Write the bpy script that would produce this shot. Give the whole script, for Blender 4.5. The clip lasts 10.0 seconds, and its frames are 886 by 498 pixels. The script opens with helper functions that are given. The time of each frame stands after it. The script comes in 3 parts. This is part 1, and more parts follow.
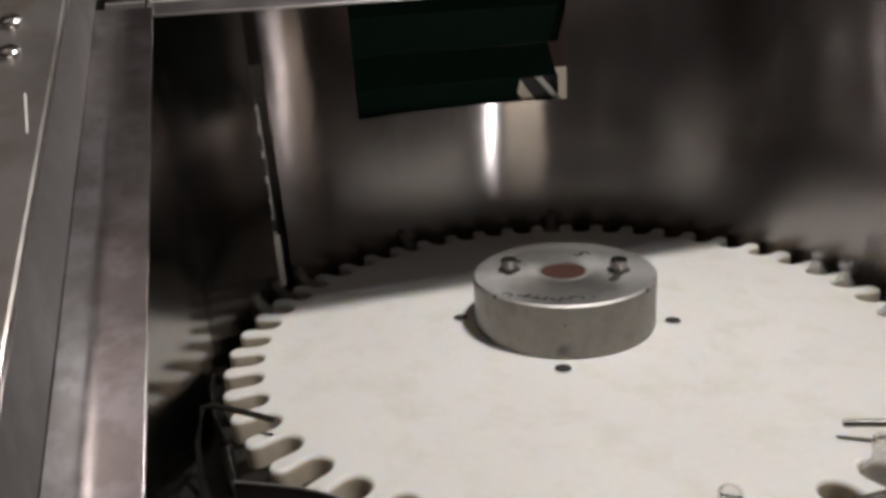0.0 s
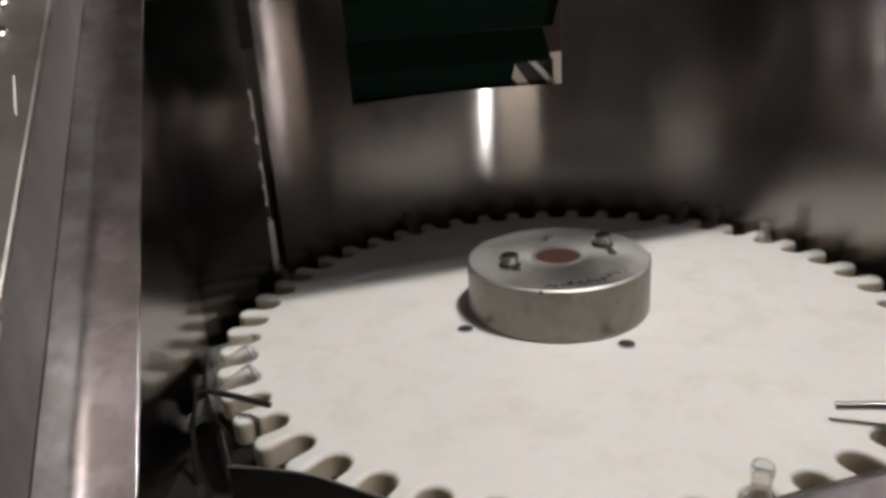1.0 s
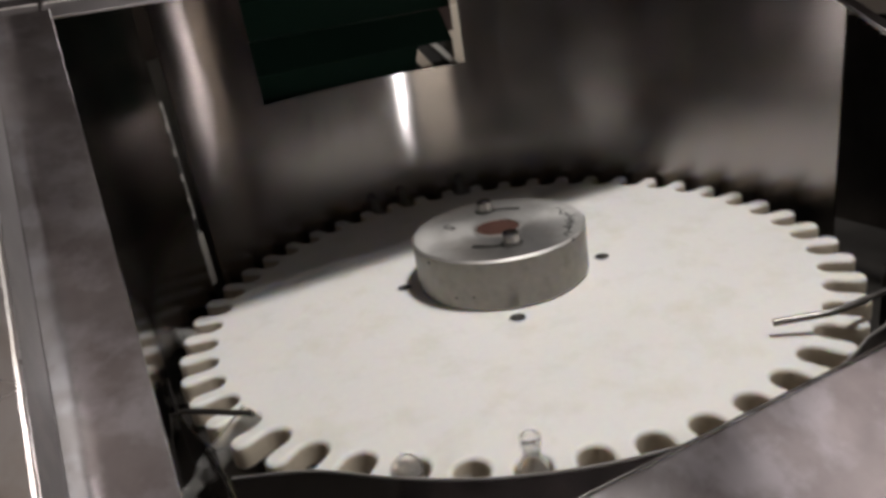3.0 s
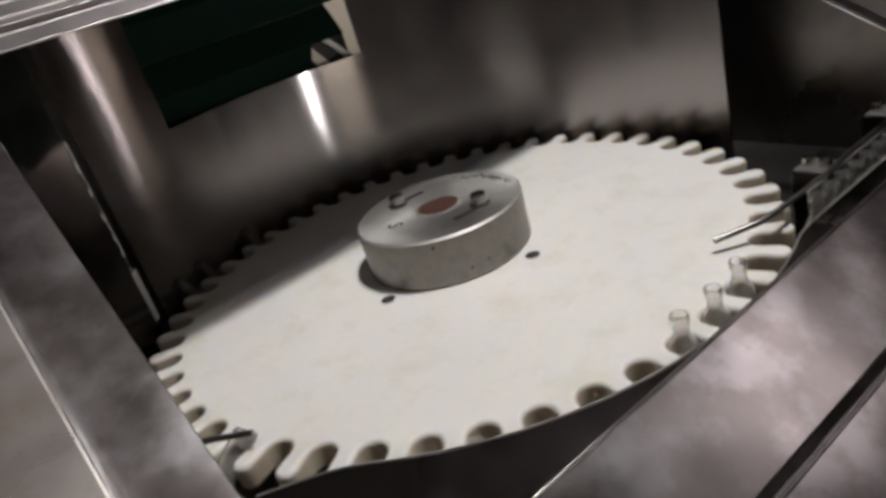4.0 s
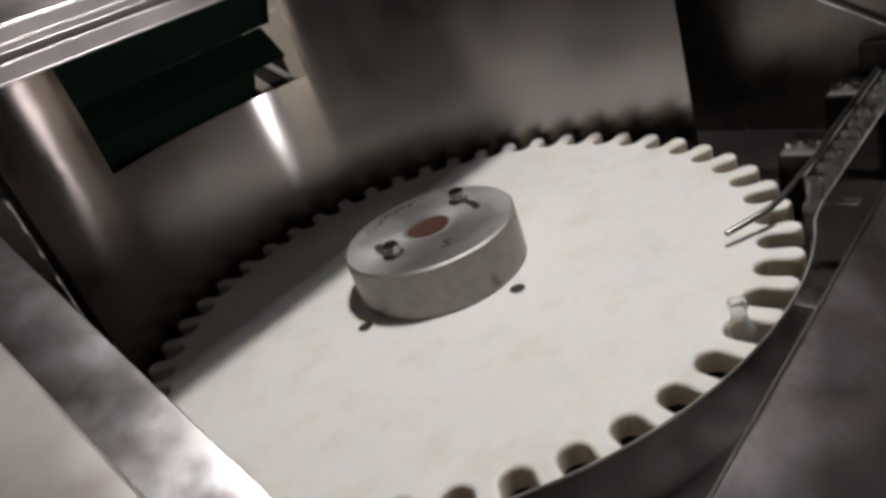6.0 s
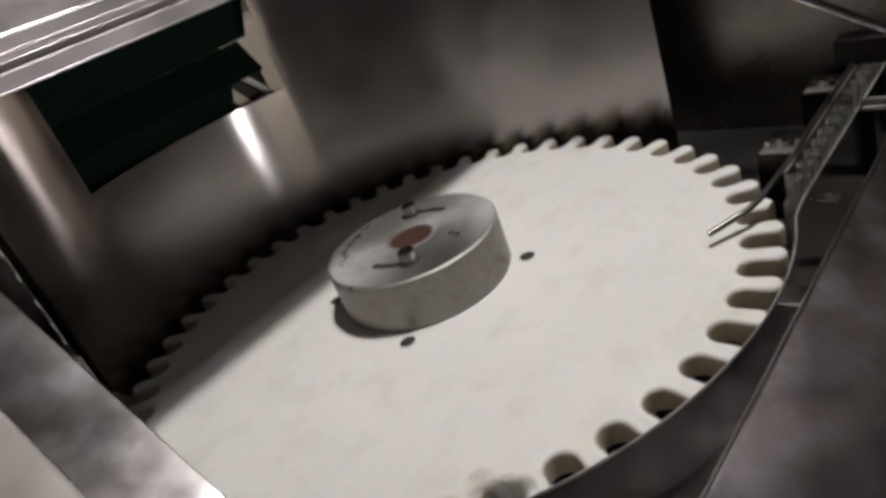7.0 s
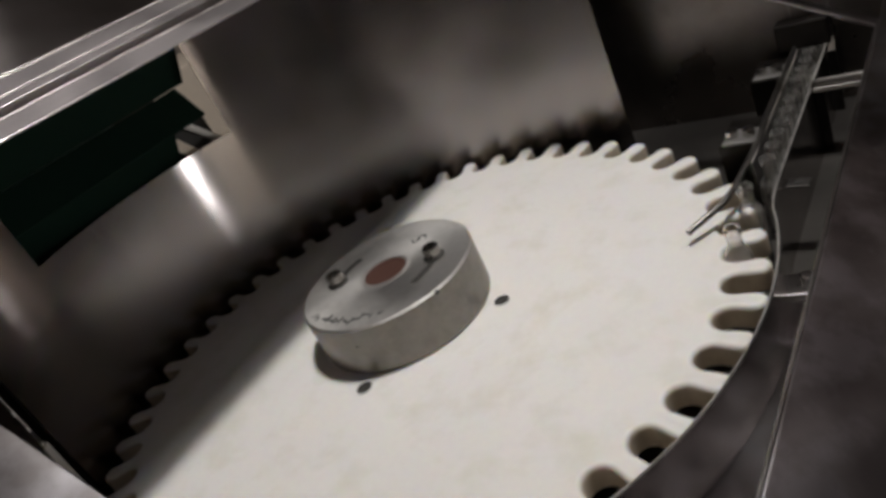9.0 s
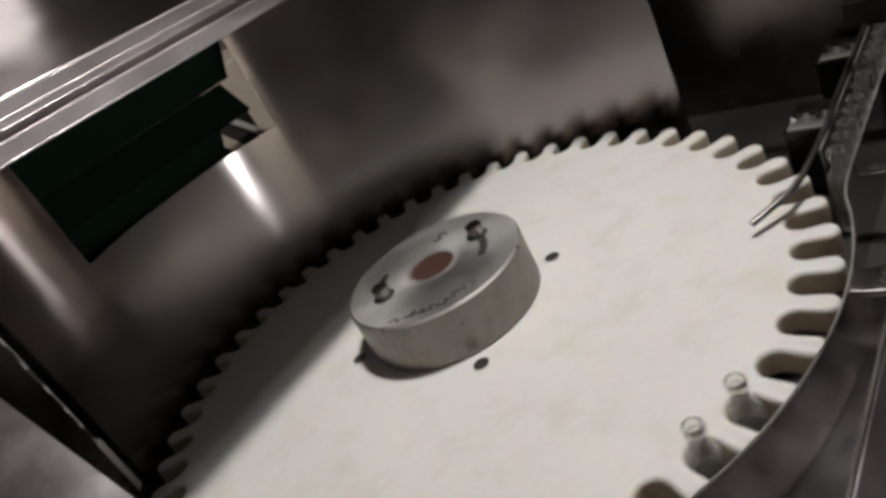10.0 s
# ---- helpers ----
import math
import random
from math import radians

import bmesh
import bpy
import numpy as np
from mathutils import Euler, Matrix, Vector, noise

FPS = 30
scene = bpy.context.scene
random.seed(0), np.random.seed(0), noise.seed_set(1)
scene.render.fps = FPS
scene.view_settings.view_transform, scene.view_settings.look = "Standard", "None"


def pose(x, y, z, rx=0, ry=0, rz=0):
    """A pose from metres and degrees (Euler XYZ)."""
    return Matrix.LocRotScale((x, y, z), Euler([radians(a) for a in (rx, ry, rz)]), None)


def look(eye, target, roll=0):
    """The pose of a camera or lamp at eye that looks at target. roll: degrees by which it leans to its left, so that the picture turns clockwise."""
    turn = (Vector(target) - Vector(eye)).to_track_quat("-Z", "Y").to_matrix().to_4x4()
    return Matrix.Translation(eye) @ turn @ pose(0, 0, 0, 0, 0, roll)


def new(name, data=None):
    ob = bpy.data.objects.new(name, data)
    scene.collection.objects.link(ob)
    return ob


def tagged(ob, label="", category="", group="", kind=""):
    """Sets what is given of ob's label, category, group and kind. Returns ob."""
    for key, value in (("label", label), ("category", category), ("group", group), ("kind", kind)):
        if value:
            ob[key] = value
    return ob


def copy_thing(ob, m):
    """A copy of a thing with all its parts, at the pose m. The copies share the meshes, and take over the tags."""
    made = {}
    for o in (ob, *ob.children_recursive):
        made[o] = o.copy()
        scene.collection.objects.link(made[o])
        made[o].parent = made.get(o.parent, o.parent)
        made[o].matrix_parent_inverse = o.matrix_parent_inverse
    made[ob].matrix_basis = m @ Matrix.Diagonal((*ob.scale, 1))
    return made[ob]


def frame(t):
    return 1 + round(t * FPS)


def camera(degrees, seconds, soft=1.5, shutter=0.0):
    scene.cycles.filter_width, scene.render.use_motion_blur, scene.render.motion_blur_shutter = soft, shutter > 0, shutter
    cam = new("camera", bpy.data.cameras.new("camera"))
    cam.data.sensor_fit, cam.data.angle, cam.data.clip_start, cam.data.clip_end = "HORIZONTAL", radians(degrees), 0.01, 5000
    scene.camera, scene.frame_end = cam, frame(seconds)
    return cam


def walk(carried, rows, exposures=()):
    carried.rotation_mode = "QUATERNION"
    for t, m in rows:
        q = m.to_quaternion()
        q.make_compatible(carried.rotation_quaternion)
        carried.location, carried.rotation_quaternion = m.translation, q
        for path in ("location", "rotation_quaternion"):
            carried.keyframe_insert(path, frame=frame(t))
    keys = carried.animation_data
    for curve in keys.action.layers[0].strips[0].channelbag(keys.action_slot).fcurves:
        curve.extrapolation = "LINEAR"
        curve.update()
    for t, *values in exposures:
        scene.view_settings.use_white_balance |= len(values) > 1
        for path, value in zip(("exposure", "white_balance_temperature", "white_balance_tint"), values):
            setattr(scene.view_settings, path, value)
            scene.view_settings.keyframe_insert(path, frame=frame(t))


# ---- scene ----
cam = camera(64.61, 10.0, soft=3.5, shutter=0.4)
PATH = [
    (0, pose(0.0001, -0.5914, 0.2666, 71.708, 3.876, 8.941)),
    (0.5, pose(-0.0031, -0.5887, 0.2628, 71.051, 3.430, 9.319)),
    (1, pose(0.0006, -0.5907, 0.2643, 70.648, 3.849, 8.539)),
    (1.5, pose(-0.0055, -0.5941, 0.2634, 69.618, 4.330, 6.880)),
    (2, pose(-0.0201, -0.5983, 0.2663, 69.158, 6.332, 4.074)),
    (2.5, pose(-0.0292, -0.6029, 0.2695, 69.020, 6.462, 1.750)),
    (4, pose(-0.0908, -0.6154, 0.2805, 64.853, 15.555, -14.892)),
    (4.5, pose(-0.1213, -0.5895, 0.2871, 63.846, 16.815, -21.786)),
    (5, pose(-0.1411, -0.5756, 0.2963, 62.200, 19.097, -26.345)),
    (5.5, pose(-0.1533, -0.5646, 0.2995, 62.673, 18.037, -24.750)),
    (7, pose(-0.1460, -0.5579, 0.2984, 62.824, 19.410, -26.619)),
    (7.5, pose(-0.1488, -0.5528, 0.3038, 61.686, 21.210, -30.076)),
    (8, pose(-0.1519, -0.5413, 0.3035, 62.376, 22.598, -32.343)),
    (8.5, pose(-0.1492, -0.5374, 0.3060, 61.755, 23.527, -33.220)),
    (9, pose(-0.1527, -0.5308, 0.3063, 61.573, 23.806, -33.901)),
    (9.5, pose(-0.1513, -0.5252, 0.3048, 61.896, 24.494, -32.794)),
    (10, pose(-0.1474, -0.5150, 0.3022, 62.234, 25.954, -30.555)),
]
# == path end
walk(cam, PATH, exposures=[(0, 0.0, 6470, 10), (2.5, 0.0, 6440, 10), (4, -0.02, 6360, 10), (5.5, -0.03, 6360, 10), (7, -0.11, 6380, 10), (10, -0.13, 6420, 10)])

# ---- the machine's own axes: u to its right, v to its back, z up ----
AZ = 23.6
MF = pose(0, 0, 0, 0, 0, AZ)
SLOPE = radians(31.0)
COVER_V, COVER_Z = 0.030, 0.288      # back edge of the cover's opening


def uvz(u, v, z):
    return MF @ Vector((u, v, z))


# ---- light ----
world = bpy.data.worlds.new("hall_air")
scene.world = world
world.use_nodes = True
world.node_tree.nodes["Background"].inputs[0].default_value = (1.0, 0.93, 0.86, 1)
world.node_tree.nodes["Background"].inputs[1].default_value = 0.005


def lamp(name, eye, target, power, sx, sy, colour):
    data = bpy.data.lights.new(name, "AREA")
    data.shape, data.size, data.size_y, data.energy, data.color = "RECTANGLE", sx, sy, power, colour
    ob = new(name, data)
    ob.matrix_world = look(eye, target)
    return ob


KEY = uvz(0.30, -0.40, 1.75)
key = lamp("hall_lamp", KEY, (0, 0, 0), 7.7, 0.20, 0.12, (1.0, 0.955, 0.91))
key.data.spread = radians(95)
FRONT = uvz(0.24, -2.75, -0.01)
lamp("front_doorway", FRONT, (0, 0, 0.1), 13.0, 0.060, 0.36, (1.0, 0.97, 0.96))
# Added, unseen: warms the wall beside the chute by a double reflection.
lamp("front_patch_light", uvz(-0.46, -2.85, 0.18), (0, 0, 0.15), 4.8, 0.74, 0.34, (1.0, 0.87, 0.72))
# Added fill from the right for the left part of the wall, source unseen.
RIGHT = uvz(2.4, -0.50, 0.42)
lamp("right_fill_light", RIGHT, (0, 0, 0.15), 2.8, 0.80, 0.30, (1.0, 0.90, 0.78))
# Unseen source, set where the wall's soft side band would mirror it.
LEFT = uvz(-2.3, -0.35, 0.62)
lamp("left_band_light", LEFT, (0, 0, 0.1), 0.62, 0.12, 0.40, (1.0, 0.92, 0.84))
# Added fill: brightens the unseen ceiling that the front strip mirrors.
STRIP_FILL = uvz(2.40, -1.65, 1.95)
lamp("ceiling_glow_fill", STRIP_FILL, STRIP_FILL + Vector((0, 0.001, 1)), 10.5, 0.50, 0.50, (1.0, 0.95, 0.94))
# Added fill: the same for the ceiling mirrored in the left strip.
UP = uvz(-1.10, -0.22, 1.95)
lamp("ceiling_glow_fill", UP, UP + Vector((0, 0.001, 1)), 5.2, 0.5, 0.5, (1.0, 0.92, 0.88))
# Added light, no known lamp: gives the upper plate something bright to mirror.
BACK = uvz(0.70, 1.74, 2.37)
lamp("upper_plate_fill", BACK, BACK - Vector((0, 0.001, 1)), 3.6, 0.70, 0.70, (1.0, 0.93, 0.90))


# ---- materials ----
def node(nt, kind, **values):
    n = nt.nodes.new(kind)
    for key, value in values.items():
        n.inputs[key.replace("_", " ")].default_value = value
    return n


def material(name, colour, rough, metal=0.0, spread=0.12, scale=60.0, big=6.0, bump=0.05, rough_spread=0.12, stretch=(1, 1, 1), dirt=None, dirt_amount=0.0, wave=0.0, dirt_edge=(0.5, 0.75)):
    """Base colour varied at two scales, uneven gloss, fine relief; dirt: a second colour in soft stains."""
    m = bpy.data.materials.new(name)
    m.use_nodes = True
    nt = m.node_tree
    b = nt.nodes["Principled BSDF"]
    co = nt.nodes.new("ShaderNodeTexCoord")
    mp = nt.nodes.new("ShaderNodeMapping")
    mp.inputs["Scale"].default_value = stretch
    nt.links.new(co.outputs["Object"], mp.inputs["Vector"])
    fine = node(nt, "ShaderNodeTexNoise", Scale=scale, Detail=6.0, Roughness=0.6)
    coarse = node(nt, "ShaderNodeTexNoise", Scale=big, Detail=4.0, Roughness=0.55)
    nt.links.new(mp.outputs[0], fine.inputs["Vector"])
    nt.links.new(co.outputs["Object"], coarse.inputs["Vector"])
    mix = nt.nodes.new("ShaderNodeMath")
    mix.operation = "MULTIPLY_ADD"
    mix.inputs[1].default_value = 0.5
    half = nt.nodes.new("ShaderNodeMath")
    half.operation = "MULTIPLY"
    half.inputs[1].default_value = 0.5
    nt.links.new(coarse.outputs[0], half.inputs[0])
    nt.links.new(fine.outputs[0], mix.inputs[0])
    nt.links.new(half.outputs[0], mix.inputs[2])
    ramp = nt.nodes.new("ShaderNodeValToRGB")
    ramp.color_ramp.elements[0].position, ramp.color_ramp.elements[1].position = 0.3, 0.7
    lo = [c * (1 - spread) for c in colour]
    hi = [min(1, c * (1 + spread)) for c in colour]
    ramp.color_ramp.elements[0].color, ramp.color_ramp.elements[1].color = (*lo, 1), (*hi, 1)
    nt.links.new(mix.outputs[0], ramp.inputs[0])
    out = ramp.outputs[0]
    if dirt:
        st = node(nt, "ShaderNodeTexNoise", Scale=big * 2.3, Detail=7.0, Roughness=0.62)
        nt.links.new(co.outputs["Object"], st.inputs["Vector"])
        sr = nt.nodes.new("ShaderNodeMapRange")
        sr.inputs["From Min"].default_value, sr.inputs["From Max"].default_value = dirt_edge
        sr.inputs["To Max"].default_value = dirt_amount
        nt.links.new(st.outputs[0], sr.inputs[0])
        mc = nt.nodes.new("ShaderNodeMix")
        mc.data_type = "RGBA"
        mc.inputs["B"].default_value = (*dirt, 1)
        nt.links.new(sr.outputs[0], mc.inputs["Factor"])
        nt.links.new(out, mc.inputs["A"])
        out = mc.outputs["Result"]
    nt.links.new(out, b.inputs["Base Color"])
    rr = nt.nodes.new("ShaderNodeMapRange")
    rr.inputs["From Min"].default_value, rr.inputs["From Max"].default_value = 0.3, 0.7
    rr.inputs["To Min"].default_value, rr.inputs["To Max"].default_value = max(0.02, rough - rough_spread), rough + rough_spread
    nt.links.new(coarse.outputs[0], rr.inputs[0])
    nt.links.new(rr.outputs[0], b.inputs["Roughness"])
    b.inputs["Metallic"].default_value = metal
    if bump:
        bp = nt.nodes.new("ShaderNodeBump")
        bp.inputs["Strength"].default_value = bump
        bp.inputs["Distance"].default_value = 0.001
        nt.links.new(fine.outputs[0], bp.inputs["Height"])
        nt.links.new(bp.outputs[0], b.inputs["Normal"])
        if wave:
            wv = nt.nodes.new("ShaderNodeBump")
            wv.inputs["Strength"].default_value = 1.0
            wv.inputs["Distance"].default_value = wave
            sheet = node(nt, "ShaderNodeTexNoise", Scale=16.0, Detail=0.5)
            nt.links.new(co.outputs["Object"], sheet.inputs["Vector"])
            nt.links.new(sheet.outputs[0], wv.inputs["Height"])
            nt.links.new(wv.outputs[0], bp.inputs["Normal"])
    return m


def brushed(m, amount, uv=True):
    """Brushing along the mesh's u: stretched highlights."""
    nt = m.node_tree
    b = nt.nodes["Principled BSDF"]
    tg = nt.nodes.new("ShaderNodeTangent")
    tg.direction_type = "UV_MAP" if uv else "RADIAL"
    if not uv:
        tg.axis = "Z"
    nt.links.new(tg.outputs[0], b.inputs["Tangent"])
    b.inputs["Anisotropic"].default_value = amount
    return m


STEEL = (0.33, 0.305, 0.295)
M_WALL = brushed(material("brushed_wall_steel", STEEL, 0.185, 1.0, 0.08, 90, 7, 0.02, 0.03, stretch=(1, 1, 12), dirt=(0.22, 0.20, 0.19), dirt_amount=0.4, wave=0.0007), 0.94)
M_PANEL = material("smooth_panel_steel", (0.36, 0.33, 0.32), 0.17, 1.0, 0.10, 70, 10, 0.02, 0.05, dirt=(0.22, 0.20, 0.19), dirt_amount=0.4, wave=0.001)
M_LEFT = material("dull_left_steel", (0.30, 0.28, 0.268), 0.20, 1.0, 0.10, 70, 10, 0.02, 0.05, dirt=(0.20, 0.18, 0.17), dirt_amount=0.4, wave=0.0004)
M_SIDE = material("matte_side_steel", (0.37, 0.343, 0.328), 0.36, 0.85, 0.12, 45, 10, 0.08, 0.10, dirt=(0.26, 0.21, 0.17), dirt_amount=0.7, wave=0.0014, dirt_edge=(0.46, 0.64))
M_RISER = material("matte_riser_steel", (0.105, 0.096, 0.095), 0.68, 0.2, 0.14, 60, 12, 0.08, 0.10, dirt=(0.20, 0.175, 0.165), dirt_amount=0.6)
M_COVER = material("worn_cover_steel", (0.58, 0.545, 0.545), 0.175, 1.0, 0.22, 45, 14, 0.05, 0.08, dirt=(0.80, 0.78, 0.82), dirt_amount=0.85, wave=0.0016, dirt_edge=(0.47, 0.60))
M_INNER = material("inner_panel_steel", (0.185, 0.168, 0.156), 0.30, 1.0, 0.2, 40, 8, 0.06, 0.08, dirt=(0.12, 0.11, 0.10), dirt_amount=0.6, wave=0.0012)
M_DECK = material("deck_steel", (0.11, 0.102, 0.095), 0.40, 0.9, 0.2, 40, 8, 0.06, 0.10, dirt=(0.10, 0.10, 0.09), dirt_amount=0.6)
M_BRIGHT = material("polished_steel", (0.62, 0.60, 0.58), 0.20, 1.0, 0.08, 120, 20, 0.02, 0.06)
M_BOLT = material("plated_bolt_steel", (0.40, 0.38, 0.36), 0.24, 1.0, 0.12, 140, 30, 0.03, 0.06)
M_BLACK = material("blackened_steel", (0.055, 0.050, 0.047), 0.34, 1.0, 0.2, 60, 14, 0.05, 0.08)
# Pale steel; along edges its tone stands in for caught light.
M_EDGE = material("pale_glint_steel", (0.78, 0.75, 0.72), 0.42, 0.9, 0.12, 150, 30, 0.04, 0.10)
M_ROD = material("grey_rod_steel", (0.22, 0.21, 0.20), 0.32, 1.0, 0.12, 120, 20, 0.03, 0.06)
M_RAIL = material("drawn_rail_steel", (0.34, 0.315, 0.315), 0.36, 1.0, 0.10, 80, 18, 0.04, 0.06, stretch=(0.1, 1, 1))
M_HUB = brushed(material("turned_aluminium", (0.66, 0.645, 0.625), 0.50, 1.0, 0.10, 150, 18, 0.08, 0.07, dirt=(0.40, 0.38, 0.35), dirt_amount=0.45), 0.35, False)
# Darker copy of the hub's aluminium: the side's shade is in the colour.
M_HUB_SIDE = material("hub_side_shade", (0.225, 0.212, 0.192), 0.38, 1.0, 0.16, 120, 22, 0.08, 0.08, dirt=(0.15, 0.135, 0.115), dirt_amount=0.75)
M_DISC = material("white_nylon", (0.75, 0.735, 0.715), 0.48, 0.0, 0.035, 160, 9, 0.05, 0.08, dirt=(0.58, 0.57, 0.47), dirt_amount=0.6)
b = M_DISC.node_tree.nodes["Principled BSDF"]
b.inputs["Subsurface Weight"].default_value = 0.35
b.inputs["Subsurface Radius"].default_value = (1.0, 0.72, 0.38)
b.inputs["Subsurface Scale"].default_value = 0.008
# Tan copy of the nylon: the pockets' warm shading is put into colour.
M_POCKET = material("nylon_pocket_shade", (0.66, 0.58, 0.46), 0.5, 0.0, 0.08, 120, 20, 0.06, 0.08, dirt=(0.40, 0.31, 0.21), dirt_amount=0.5)
M_COPPER = material("oxidised_copper", (0.075, 0.032, 0.023), 0.6, 0.3, 0.2, 200, 40, 0.08)
M_DARK = material("dark_recess", (0.03, 0.028, 0.025), 0.6, 0.0, 0.3, 90, 20, 0.05)
M_INK = material("black_marker_ink", (0.03, 0.03, 0.03), 0.6, 0.0, 0.3, 200, 40, 0.0)
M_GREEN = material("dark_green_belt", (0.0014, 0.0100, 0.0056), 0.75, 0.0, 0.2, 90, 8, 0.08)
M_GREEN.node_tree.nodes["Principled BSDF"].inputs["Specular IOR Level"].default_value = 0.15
# The hall's dimness is put into this paint, for darker reflections.
M_PAINT = material("hall_paint_dimmed", (0.10, 0.09, 0.085), 0.7, 0.0, 0.1, 20, 2, 0.05)
M_FRONT = material("grey_hall_plaster", (0.30, 0.27, 0.26), 0.7, 0.0, 0.1, 20, 2, 0.05)
M_BEIGE = material("beige_plaster", (0.55, 0.49, 0.42), 0.75, 0.0, 0.06, 20, 2, 0.05)
M_CREAM = material("cream_paint", (0.70, 0.61, 0.50), 0.55, 0.0, 0.06, 60, 10, 0.04)
M_FLOOR = material("hall_floor_concrete", (0.12, 0.11, 0.105), 0.6, 0.0, 0.15, 20, 2, 0.05)
M_RUST = material("dark_brown_paint", (0.035, 0.018, 0.014), 0.6, 0.0, 0.2, 60, 8, 0.05)
M_SKIRT = material("grey_cabinet_steel", (0.30, 0.29, 0.28), 0.42, 0.8, 0.12, 40, 6, 0.05, 0.08)
M_WHITE = material("white_plastic", (0.72, 0.70, 0.66), 0.4, 0.0, 0.05, 90, 10, 0.02)


def glass(name, colour, rough):
    m = bpy.data.materials.new(name)
    m.use_nodes = True
    b = m.node_tree.nodes["Principled BSDF"]
    b.inputs["Base Color"].default_value = (*colour, 1)
    b.inputs["Transmission Weight"].default_value = 0.91
    b.inputs["IOR"].default_value = 1.30
    n = m.node_tree.nodes.new("ShaderNodeTexNoise")
    n.inputs["Scale"].default_value = 150
    r = m.node_tree.nodes.new("ShaderNodeMapRange")
    r.inputs["To Min"].default_value, r.inputs["To Max"].default_value = rough * 0.5, rough * 1.5
    m.node_tree.links.new(n.outputs[0], r.inputs[0])
    m.node_tree.links.new(r.outputs[0], b.inputs["Roughness"])
    return m


M_GLASS = glass("vial_glass", (1.0, 0.99, 0.97), 0.08)


# ---- mesh helpers ----
def link(name, bm, mat, smooth=None):
    me = bpy.data.meshes.new(name)
    bmesh.ops.recalc_face_normals(bm, faces=bm.faces)
    bm.to_mesh(me)
    bm.free()
    me.materials.append(mat)
    if smooth is not None:
        me.shade_smooth()
        me.set_sharp_from_angle(angle=radians(smooth))
    return new(name, me)


def part(name, bm, mat, parent, label="", smooth=None, at=None):
    ob = link(name, bm, mat, smooth)
    ob.parent = parent
    if at is not None:
        ob.matrix_basis = at
    if label:
        ob["label"] = label
    return ob


def box(bm, a, b, m=None, bevel=0.0):
    r = bmesh.ops.create_cube(bm, size=1.0)
    c = [(p + q) / 2 for p, q in zip(a, b)]
    s = [abs(q - p) for p, q in zip(a, b)]
    mm = Matrix.Translation(c) @ Matrix.Diagonal((*s, 1))
    bmesh.ops.transform(bm, matrix=(m or Matrix()) @ mm, verts=r["verts"])
    if bevel:
        es = {e for v in r["verts"] for e in v.link_edges}
        bmesh.ops.bevel(bm, geom=list(es), offset=bevel, segments=2, affect="EDGES", profile=0.5)
    return bm


def lathe(bm, profile, seg=48, m=None, close=False):
    """A turned body round z: profile of (radius, height)."""
    rings = []
    for r, z in profile:
        if r < 1e-6:
            rings.append([bm.verts.new((m or Matrix()) @ Vector((0, 0, z)))])
        else:
            rings.append([bm.verts.new((m or Matrix()) @ Vector((r * math.cos(2 * math.pi * i / seg), r * math.sin(2 * math.pi * i / seg), z))) for i in range(seg)])
    pairs = list(zip(rings, rings[1:])) + ([(rings[-1], rings[0])] if close else [])
    for p, q in pairs:
        for i in range(seg):
            j = (i + 1) % seg
            vs = [p[i % len(p)], p[j % len(p)], q[j % len(q)], q[i % len(q)]]
            vs = list(dict.fromkeys(vs))
            if len(vs) > 2:
                bm.faces.new(vs)
    return bm


def tube(bm, pts, r, seg=10):
    """A round bar along pts, with closed ends."""
    pts = [Vector(p) for p in pts]
    rings = []
    up = Vector((0.13, 0.21, 0.97))
    for i, p in enumerate(pts):
        d = (pts[min(i + 1, len(pts) - 1)] - pts[max(i - 1, 0)]).normalized()
        x = d.cross(up).normalized()
        y = d.cross(x)
        rings.append([bm.verts.new(p + r * (x * math.cos(2 * math.pi * k / seg) + y * math.sin(2 * math.pi * k / seg))) for k in range(seg)])
    for p, q in zip(rings, rings[1:]):
        for k in range(seg):
            bm.faces.new((p[k], p[(k + 1) % seg], q[(k + 1) % seg], q[k]))
    bm.faces.new(rings[0][::-1])
    bm.faces.new(rings[-1])
    return bm


def ribbon(bm, pts, lo, hi, thick):
    """An upright strip of sheet along pts (x, y), from lo to hi, with thickness and u along it."""
    uv = bm.loops.layers.uv.verify()
    n = len(pts)
    pts = [Vector((p[0], p[1], 0)) for p in pts]
    lo = lo if isinstance(lo, list) else [lo] * n
    hi = hi if isinstance(hi, list) else [hi] * n
    cols, run = [], 0.0
    for i, p in enumerate(pts):
        d = (pts[min(i + 1, n - 1)] - pts[max(i - 1, 0)]).normalized()
        o = Vector((d.y, -d.x, 0)) * thick
        if i:
            run += (p - pts[i - 1]).length
        cols.append([bm.verts.new(v) for v in (p + Vector((0, 0, lo[i])), p + Vector((0, 0, hi[i])), p + o + Vector((0, 0, hi[i])), p + o + Vector((0, 0, lo[i])))] + [run])
    for a, b in zip(cols, cols[1:]):
        for k in range(4):
            f = bm.faces.new((a[k], b[k], b[(k + 1) % 4], a[(k + 1) % 4]))
            for l in f.loops:
                c = a if l.vert in a[:4] else b
                l[uv].uv = (l.vert.co.z, c[4])
    bm.faces.new(cols[0][:4][::-1])
    bm.faces.new(cols[-1][:4])
    return bm


def arc(r, a0, a1, n):
    return [(r * math.cos(radians(a0 + (a1 - a0) * i / n)), r * math.sin(radians(a0 + (a1 - a0) * i / n))) for i in range(n + 1)]


